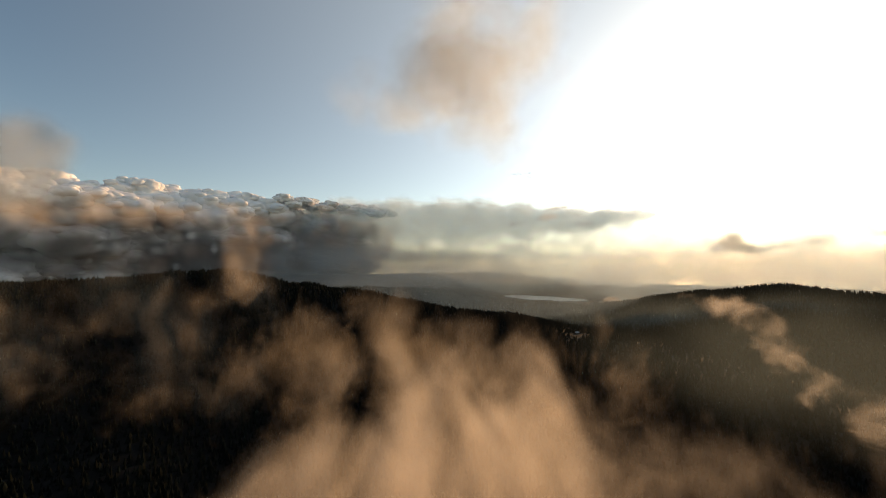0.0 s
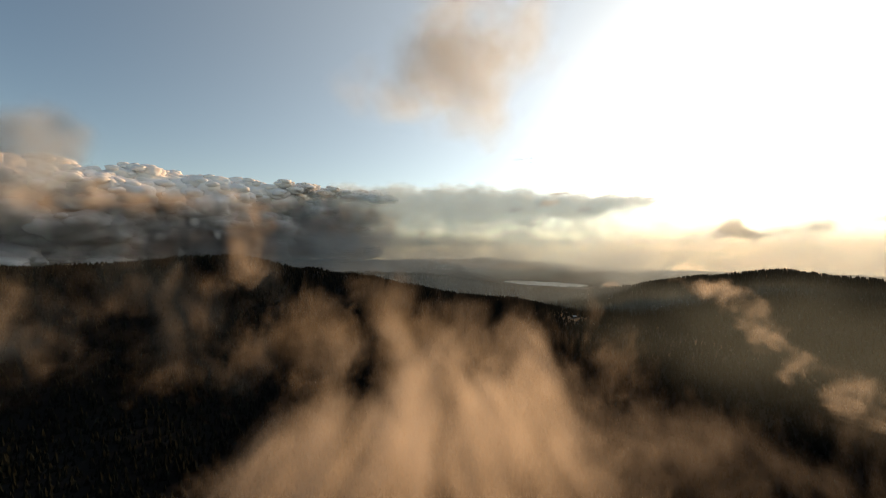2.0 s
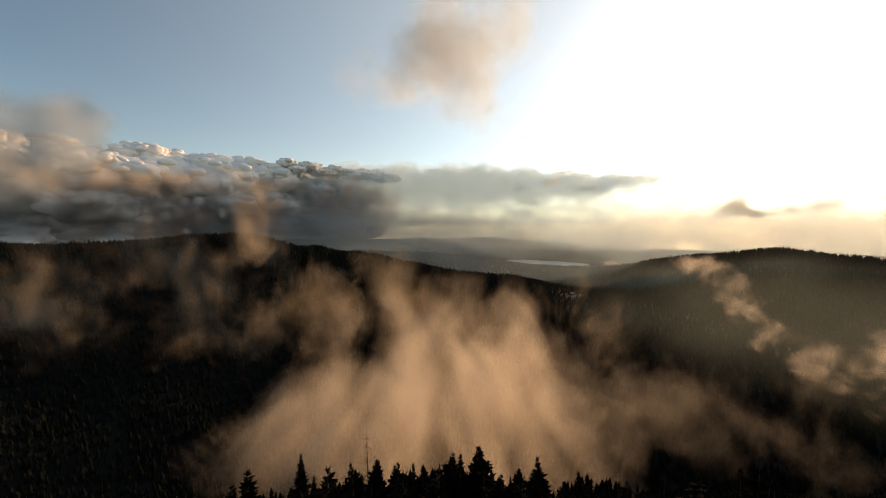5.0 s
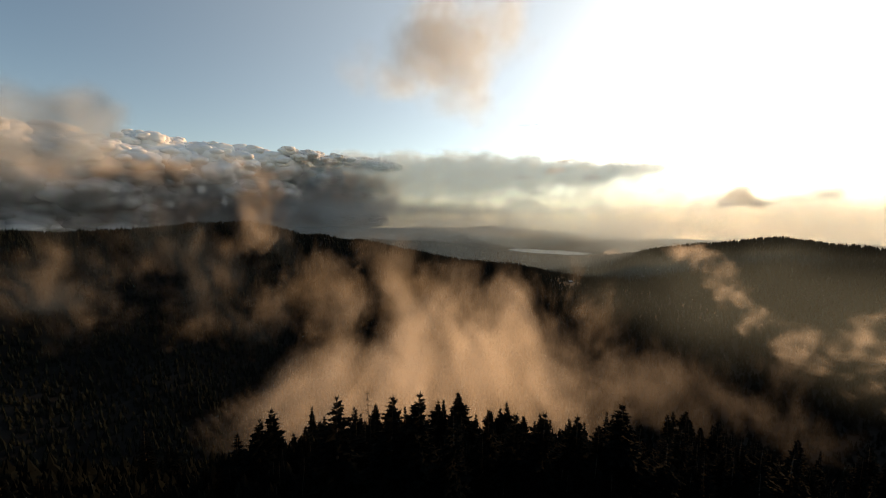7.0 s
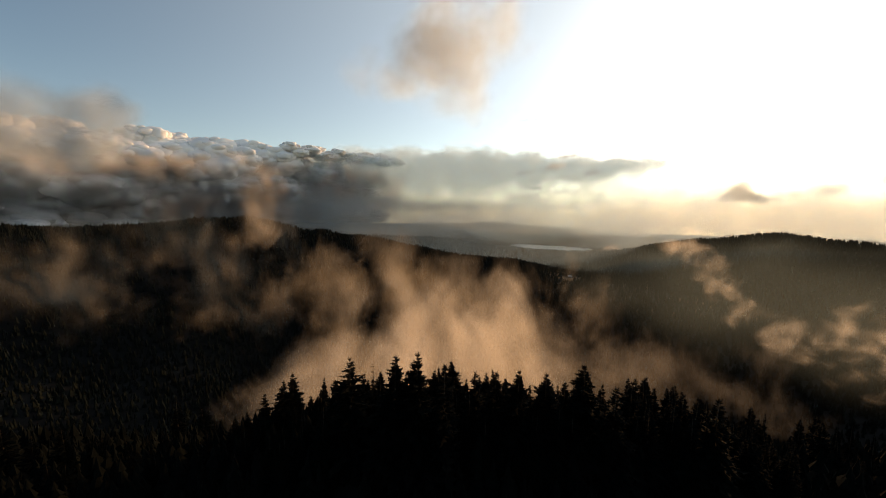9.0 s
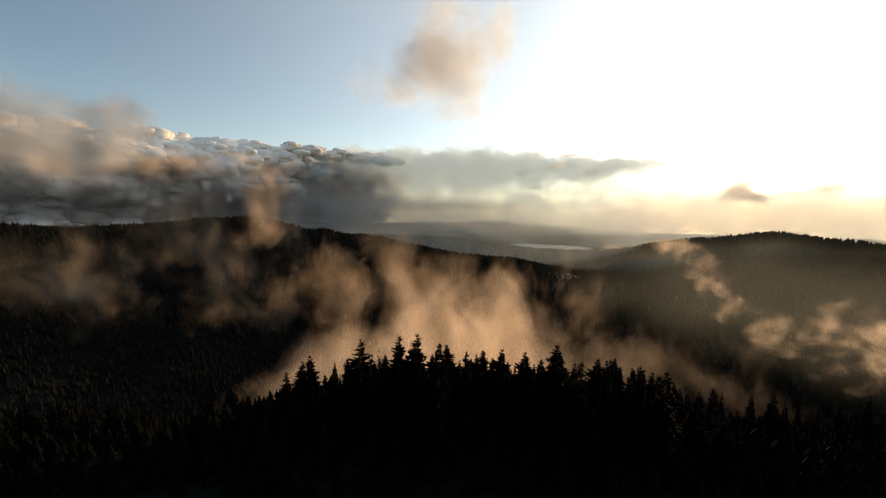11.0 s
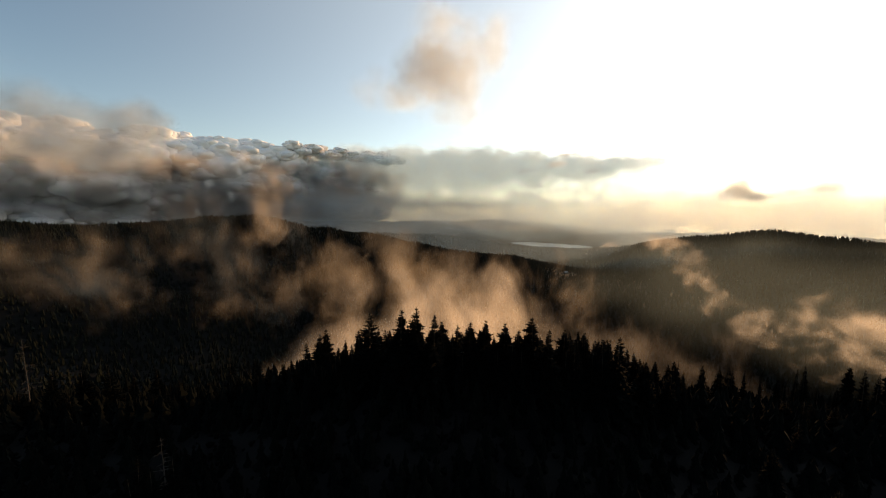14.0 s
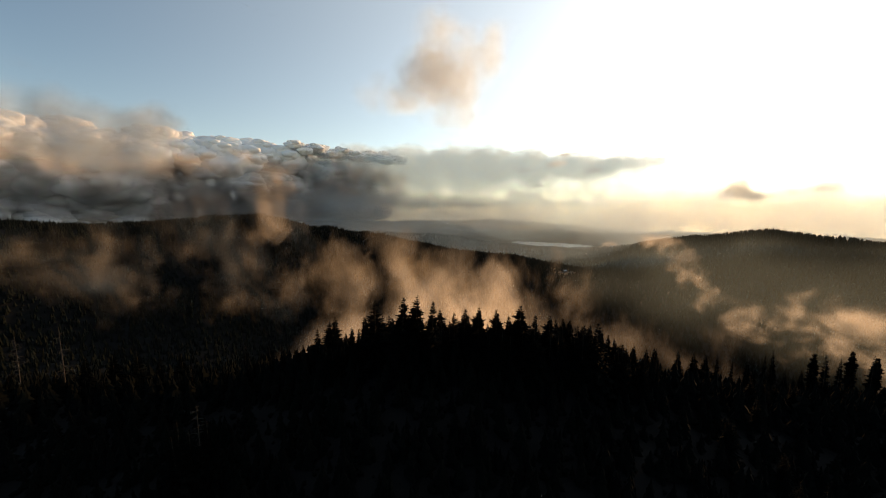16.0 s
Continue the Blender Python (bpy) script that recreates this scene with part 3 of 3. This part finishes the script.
def vapour(name, centre, half, depth, layers, blobs, mat, seed, label, category, size=0.35, rough=0.9, cut=0.35, bulge=0.2, grid=(90, 60), streaky=0.0, relief=0.16):
    """A body of droplets as a stack of lumpy sheets that swell where it is dense and end where it thins out.
    centre: from the camera's first place; half: half its width and height; blobs: (u, v, half width, half height, weight) within -1 to 1."""
    cx, cy, cz = centre
    ahead = Vector((cx, cy, 0)).normalized()
    right = Vector((ahead.y, -ahead.x, 0))
    verts, faces, dens = [], [], []
    nu, nv = grid
    u, v = np.meshgrid(np.linspace(-1.1, 1.1, nu), np.linspace(-1.1, 1.1, nv))
    aspect = half[0] / half[1]
    for k in range(layers):
        w = (k - (layers - 1) / 2) / max(layers, 1)
        body = np.zeros_like(u)
        du = (fbm(u * aspect / size / 1.5, v / size / 1.5, 3.7 + w * 0.8, 3, seed + 40) - 0.5) * 0.25
        dv = (fbm(u * aspect / size / 1.5, v / size / 1.5, 9.1 + w * 0.8, 3, seed + 60) - 0.5) * 0.35
        for bu, bv, ru, rv, weight in blobs:
            body += weight * np.exp(-((((u + du - bu) / ru) ** 2 + ((v + dv - bv) / rv) ** 2)) ** 1.3)
        lumps = fbm(u * aspect / size, v / size, w * 1.2 / size, 4, seed)
        streaks = 1 - np.abs(2 * fbm((u + du) * aspect / size * 0.8, (v + dv) / size * 0.5, w * 0.6 / size, 3, seed + 80) - 1) ** 0.7
        lumps = lumps * (1 - streaky) + streaky * (streaks - 0.15)
        edge = smooth(1.1, 0.8, np.abs(u)) * smooth(1.1, 0.8, np.abs(v))
        d = np.clip(body * (1 + rough * (lumps - 0.5) * 2) * (1 - 0.5 * abs(w)) - cut * (0.4 + 1.2 * abs(w)), 0, None)
        d = np.tanh(1.15 * d) * edge
        out = w * depth - bulge * depth / layers * d + depth * relief * (fbm(u * aspect / size, v / size, 5.0, 2, seed + 9) - 0.5)
        x = cx + right.x * u * half[0] + ahead.x * out
        y = cy + right.y * u * half[0] + ahead.y * out
        z = EYE + cz + v * half[1]
        keep = d > 0.004
        index = np.full(u.shape, -1)
        cell = keep[:-1, :-1] | keep[1:, :-1] | keep[:-1, 1:] | keep[1:, 1:]
        need = np.zeros_like(keep)
        for a, b in ((0, 0), (1, 0), (0, 1), (1, 1)):
            need[a : nv - 1 + a, b : nu - 1 + b] |= cell
        index[need] = np.arange(need.sum()) + len(verts)
        verts += list(zip(x[need].tolist(), y[need].tolist(), z[need].tolist()))
        dens += d[need].tolist()
        jj, kk = np.nonzero(cell)
        faces += list(zip(index[jj, kk].tolist(), index[jj, kk + 1].tolist(), index[jj + 1, kk + 1].tolist(), index[jj + 1, kk].tolist()))
    ob = mesh_object(name, verts, faces, mat, shade=True)
    attribute = ob.data.attributes.new("thickness", "FLOAT", "POINT")
    attribute.data.foreach_set("value", np.array(dens, dtype=np.float32))
    return tagged(ob, label, category, kind="stuff")


GOLD = "golden backlit mist rising from the valley"
vapour("mist_bank", (0, 215, -125), (225, 105), 120, 12, [(0.08, -0.4, 0.52, 0.55, 1.3), (0.24, 0.2, 0.2, 0.55, 1.0), (0.44, 0.0, 0.2, 0.25, 0.6), (-0.33, -0.2, 0.3, 0.45, 1.0), (0.0, 0.35, 0.14, 0.45, 0.8), (-0.56, -0.25, 0.2, 0.35, 0.5)], MIST, 1, GOLD, "mist", rough=1.0, streaky=0.5, cut=0.22, size=0.26, grid=(130, 80))
vapour("mist_bank", (-20, 290, -110), (330, 120), 90, 5, [(-0.5, 0.1, 0.35, 0.7, 0.6), (-0.1, 0.2, 0.3, 0.6, 0.85), (0.3, 0.1, 0.35, 0.5, 0.7), (0.7, -0.1, 0.4, 0.6, 0.45)], THIN, 18, "thin torn mist over the wooded valley", "mist", rough=1.3, streaky=0.6, cut=0.25, size=0.22, grid=(130, 60))
vapour("mist_bank", (-270, 300, -70), (220, 130), 120, 4, [(-0.3, 0.0, 0.45, 0.6, 0.6), (0.3, -0.2, 0.35, 0.7, 0.95), (0.5, 0.5, 0.18, 0.4, 0.7), (0.0, 0.4, 0.3, 0.3, 0.6)], THIN, 2, "thin brownish mist drifting over the dark slope", "mist", rough=1.2, streaky=0.5, cut=0.25, size=0.25)
vapour("mist_plume", (300, 270, -85), (150, 75), 60, 9, [(-0.62, 0.7, 0.1, 0.12, 1.0), (-0.42, 0.62, 0.12, 0.14, 1.1), (-0.3, 0.42, 0.13, 0.2, 1.2), (-0.2, 0.12, 0.14, 0.22, 1.1), (-0.02, -0.05, 0.17, 0.18, 1.1), (0.05, -0.32, 0.2, 0.2, 1.0), (0.22, -0.6, 0.2, 0.26, 0.9), (0.5, -0.3, 0.2, 0.3, 0.6), (0.75, -0.5, 0.2, 0.3, 0.6)], WISP, 3, "bright golden plume of mist over the valley", "mist", rough=1.4, streaky=0.4, cut=0.22, size=0.2, relief=0.05)
vapour("mist_bank", (190, 230, -120), (160, 90), 90, 5, [(-0.3, -0.4, 0.5, 0.6, 0.85), (0.35, -0.2, 0.5, 0.5, 0.8)], THIN, 4, "thin golden mist behind the trees", "mist", rough=1.2, streaky=0.6, cut=0.25)
vapour("mist_wisp", (720, 1560, -190), (115, 50), 40, 9, [(0, -0.2, 0.7, 0.4, 2.4), (0.4, 0.3, 0.3, 0.5, 2.2)], WISP, 5, "small sunlit wisp of mist by the lake", "mist")
vapour("mist_plume", (-405, 700, 5), (130, 115), 70, 5, [(-0.1, -0.5, 0.5, 0.4, 1.2), (0.0, 0.0, 0.45, 0.5, 1.1), (0.15, 0.5, 0.55, 0.4, 0.9)], THIN, 13, "pale plume of mist rising off the hill crest", "mist", streaky=0.5, cut=0.25)
vapour("scud_cloud", (9, 163, 91), (72, 50), 55, 11, [(-0.16, 0.05, 0.24, 0.3, 1.6), (0.14, -0.15, 0.26, 0.22, 1.2), (-0.3, -0.3, 0.16, 0.14, 0.6), (0.4, 0.35, 0.42, 0.45, 0.85), (-0.05, 0.55, 0.35, 0.3, 0.75), (-0.6, -0.25, 0.32, 0.22, 0.65), (0.15, -0.6, 0.6, 0.25, 0.65)], SCUD, 6, "ragged low cloud with a brown shaded core", "cloud", cut=0.18, rough=1.5, size=0.36, relief=0.03, bulge=0.05)
vapour("scud_cloud", (-250, 165, 40), (85, 58), 70, 10, [(0.1, 0.15, 0.42, 0.42, 1.3), (0.36, 0.42, 0.22, 0.35, 0.9), (-0.4, 0.2, 0.5, 0.42, 1.2), (0.1, -0.45, 0.45, 0.25, 0.4)], SCUD, 7, "pinkish low cloud standing over the dark hill", "cloud", cut=0.25, relief=0.05, bulge=0.05)


def billows(name, spots, seed, label, size=(150, 230)):
    """Heaped cumulus: hundreds of knobbly swellings grown into one another, small ones along the tops.
    spots: (bearing, foot, top, range) along the bank, heights in degrees."""
    rng = np.random.RandomState(seed)
    ball = bmesh.new()
    forms = []
    for detail in (2, 3, 4):
        bmesh.ops.create_icosphere(ball, subdivisions=detail, radius=1)
        forms.append((np.array([v.co[:] for v in ball.verts]), np.array([[v.index for v in f.verts] for f in ball.faces])))
        ball.clear()
    ball.free()
    verts, faces, used_verts = [], [], [0]

    def puff(c, r, depth):
        unit, tri = forms[depth]
        p = unit * r * np.array([1.5, 1.0, 0.7])
        g = 0.5 * r
        n = fbm((p[:, 0] + c[0]) / g, (p[:, 1] + c[1]) / g, (p[:, 2] + c[2]) / g, 4, seed)
        knobs = np.abs(2 * fbm((p[:, 0] - c[2]) / (0.45 * g), (p[:, 1] + c[0]) / (0.45 * g), (p[:, 2] + c[1]) / (0.45 * g), 2, seed + 30) - 1)
        verts.append(p * (0.55 + 0.75 * n + 0.28 * knobs)[:, None] + c)
        faces.append(tri + used_verts[0])
        used_verts[0] += len(unit)
        if depth == 0:
            return
        for _ in range(7 if depth == 2 else 4):
            turn, rise = rng.uniform(0, math.tau), rng.uniform(-0.15, 1.0)
            flat = math.sqrt(max(0.0, 1 - rise * rise))
            w = np.array([1.35 * flat * math.cos(turn), flat * math.sin(turn) - 0.2, 0.62 * rise])
            puff(c + w * r * 0.92, r * rng.uniform(0.34, 0.55), depth - 1)

    for bearing, foot, top, far in spots:
        for j in range(4):
            a = radians(bearing + rng.uniform(-1.2, 1.2))
            d = far + rng.uniform(-200, 200)
            low, high = (math.tan(radians(e)) * d for e in (foot, top))
            r = min(rng.uniform(*size), (high - low) * 0.5)
            z = (low + 0.25 * r, low + 0.36 * (high - low), low + 0.64 * (high - low), high - 1.5 * r)[j]
            puff(np.array([d * math.sin(a), d * math.cos(a), z + EYE]), r, 2)
    ob = mesh_object(name, np.concatenate(verts).tolist(), np.concatenate(faces).tolist(), BILLOW, shade=True)
    return tagged(ob, label, "cloud", kind="stuff")


bank_line = [(-62 + 1.6 * k, -1.6 + math.sin(k * 2.3), 10.9 + 0.6 * math.sin(k * 1.7), 4250 + 120 * math.sin(k)) for k in range(23)]
bank_line += [(-25.5 + 1.6 * k, -1.0, 9.6 - 0.35 * k, 4450) for k in range(9)]
billows("cloud_bank", bank_line, 8, "long bank of billowing cumulus with sunlit tops")
rim_line = [(-25 + 1.1 * k, 8.2 - 0.06 * k, 10.2 - 0.1 * k + 0.25 * math.sin(2.1 * k), 4150) for k in range(15)]
billows("cloud_bank", rim_line, 9, "row of small cumulus heads above the grey sheet", (34, 60))
vapour("cloud_bank", (-1850, 2850, 310), (1800, 440), 350, 6, [(-0.5, 0.0, 0.5, 0.6, 0.8), (0.6, 0.0, 0.4, 0.65, 0.8), (0.05, -0.1, 0.5, 0.55, 0.65), (0.0, -0.7, 1.2, 0.4, 1.0)], FAR_VEIL, 8, "soft grey cloud drifting before the cumulus", "cloud", size=0.27, rough=0.9, cut=0.3, grid=(160, 70))
vapour("cloud_bank", (-2750, 3650, 80), (2250, 520), 200, 8, [(0.0, -0.1, 1.2, 0.75, 1.2)], SHADED_BASE, 26, "base of the cumulus bank, greyed as in shade", "cloud", cut=0.1, size=0.35, rough=0.4, grid=(140, 50))
vapour("cloud_bank", (100, 3900, 405), (2700, 430), 400, 10, [(-0.55, 0.05, 0.28, 0.5, 1.1), (-0.28, 0.15, 0.37, 0.5, 1.1), (0.17, 0.2, 0.41, 0.42, 1.15), (0.52, 0.18, 0.23, 0.26, 1.0), (0.74, 0.3, 0.12, 0.12, 0.8), (-0.1, -0.6, 0.75, 0.7, 0.85)], SHEET, 9, "flat grey cloud sheet with a bright upper rim", "cloud", cut=0.12, size=0.3, rough=0.5, grid=(250, 70))
vapour("cloud_bank", (1900, 3700, 190), (3000, 520), 250, 8, [(0.3, -0.6, 0.9, 0.55, 1.0), (0.35, 0.0, 0.8, 0.7, 0.65), (-0.6, -0.7, 0.6, 0.4, 0.5)], HORIZON, 10, "low hazy cloud along the horizon under the sun", "cloud", cut=0.1, size=0.4, grid=(160, 40))
vapour("cloud", (-118, 1796, 62), (46, 48), 45, 7, [(0.1, 0.3, 0.45, 0.4, 1.1), (-0.3, -0.4, 0.4, 0.3, 0.8)], SCUD, 11, "small pink sunlit cloud below the grey bank", "cloud")
vapour("cloud", (1740, 1932, 85), (360, 75), 120, 7, [(-0.45, 0.0, 0.16, 0.5, 1.1), (-0.1, -0.3, 0.25, 0.35, 0.9), (0.3, 0.0, 0.3, 0.5, 0.9), (0.75, 0.2, 0.2, 0.4, 0.9)], SCUD, 12, "small ragged sunlit clouds below the sun", "cloud", cut=0.25)
vapour("cloud", (680, 2900, 735), (190, 45), 40, 3, [(-0.1, 0.3, 0.7, 0.3, 0.8), (0.2, -0.5, 0.4, 0.25, 0.7)], SUNSIDE, 16, "thin grey lens-shaped cloud in the bright sky", "cloud")
vapour("scud_cloud", (215, 290, 84), (38, 26), 25, 3, [(0, 0, 0.5, 0.4, 0.7), (0.4, -0.3, 0.3, 0.3, 0.5)], THIN, 17, "faint torn scrap of cloud near the sun", "cloud")
vapour("haze_bank", (1950, 2100, -30), (1350, 360), 120, 6, [(0, -0.3, 1.0, 0.8, 1.0)], FAR_HAZE, 25, "pale evening haze behind the wooded hill", "haze", rough=0.2, cut=0.1, grid=(60, 30))
vapour("haze_bank", (150, 1480, -110), (760, 250), 120, 3, [(0, -0.3, 1.3, 0.9, 1.0)], HAZE, 14, "pale evening haze over the distant lake country", "haze", rough=0.2, cut=0.1, grid=(60, 30))
vapour("haze_bank", (900, 950, -190), (900, 190), 80, 3, [(0.2, -0.3, 1.1, 0.8, 1.0)], LIGHT_HAZE, 15, "warm sunlit haze in the valley", "haze", rough=0.3, cut=0.1, grid=(60, 30))
vapour("haze_bank", (330, 400, -125), (430, 140), 60, 2, [(0.35, 0.1, 0.85, 0.65, 0.7)], LIGHT_HAZE, 19, "warm sunlit haze before the wooded hill", "haze", rough=0.3, cut=0.1, grid=(60, 30))
vapour("mist_bank", (-465, 295, -75), (190, 105), 90, 4, [(-0.1, 0.1, 0.55, 0.5, 1.15), (0.35, -0.4, 0.4, 0.5, 0.8), (0.3, 0.5, 0.2, 0.3, 0.5)], THIN, 20, "brown torn mist against the shaded hill", "mist", rough=1.1, streaky=0.5, cut=0.2, size=0.28)
vapour("mist_bank", (365, 205, -112), (95, 65), 60, 9, [(0.0, -0.2, 0.65, 0.55, 1.4), (-0.3, 0.4, 0.25, 0.35, 0.7), (0.4, 0.3, 0.35, 0.35, 0.8)], WISP, 21, "bright golden mist behind the pines", "mist", rough=0.9, streaky=0.5, cut=0.22, size=0.3)
SCRAP = "faint pink scrap of cloud high in the sky"
vapour("scud_cloud", (-100, 122, 116), (32, 9), 12, 3, [(0, 0, 0.6, 0.5, 0.7)], THIN, 22, SCRAP, "cloud", cut=0.15)
vapour("scud_cloud", (-23, 150, 106), (9, 8), 8, 3, [(0, 0, 0.6, 0.5, 0.8)], THIN, 23, SCRAP, "cloud", cut=0.15)
vapour("scud_cloud", (-178, 62, 62), (24, 12), 12, 3, [(0, 0, 0.6, 0.5, 0.8)], THIN, 24, SCRAP, "cloud", cut=0.15)
vapour("haze_bank", (750, 3950, -130), (1900, 330), 120, 4, [(0, -0.2, 1.1, 0.8, 1.0)], FAR_HAZE, 27, "grey evening haze beyond the lake", "haze", rough=0.2, cut=0.1, grid=(60, 30))
vapour("cloud", (1690, 1960, 112), (150, 120), 60, 8, [(-0.2, 0.0, 0.4, 0.5, 1.3), (0.4, -0.3, 0.4, 0.3, 0.8)], SUNSIDE, 28, "small dark-cored cloud close below the sun", "cloud", cut=0.2, size=0.6)
vapour("cloud", (2050, 1750, 120), (280, 90), 60, 4, [(-0.3, 0.0, 0.4, 0.5, 0.6), (0.4, 0.2, 0.4, 0.4, 0.6)], SUNSIDE, 29, "grey streak of cloud close below the sun", "cloud", cut=0.2, size=0.6)
vapour("cloud_bank", (-700, 4350, -20), (1300, 200), 150, 5, [(0.0, -0.1, 1.1, 0.7, 1.0)], HORIZON, 30, "grey cloud lying on the far ridge", "cloud", cut=0.1, size=0.4, grid=(90, 40))
vapour("cloud_bank", (-600, 3250, -40), (2300, 330), 150, 7, [(-0.5, -0.1, 0.6, 0.8, 1.0), (0.25, -0.1, 0.5, 0.6, 0.75)], SHADED_BASE, 31, "haze under the cumulus bank, greyed as in cloud shade", "haze", cut=0.1, size=0.4, rough=0.3, grid=(90, 40))
PUFF = "small bright cumulus scrap below the grey sheet"
for seed, (x, y, z, wide, high) in enumerate(((640, 3000, 330, 95, 38), (930, 3000, 390, 120, 60), (1230, 3000, 330, 90, 45), (760, 3000, 200, 80, 26), (1020, 3000, 470, 110, 34)), 40):
    vapour("cloud", (x, y, z), (wide, high), 60, 7, [(-0.2, 0.0, 0.5, 0.45, 1.2), (0.4, 0.1, 0.3, 0.4, 0.9), (-0.5, -0.3, 0.4, 0.25, 0.8)], SCUD, seed, PUFF, "cloud", cut=0.2, size=0.5, grid=(60, 40))
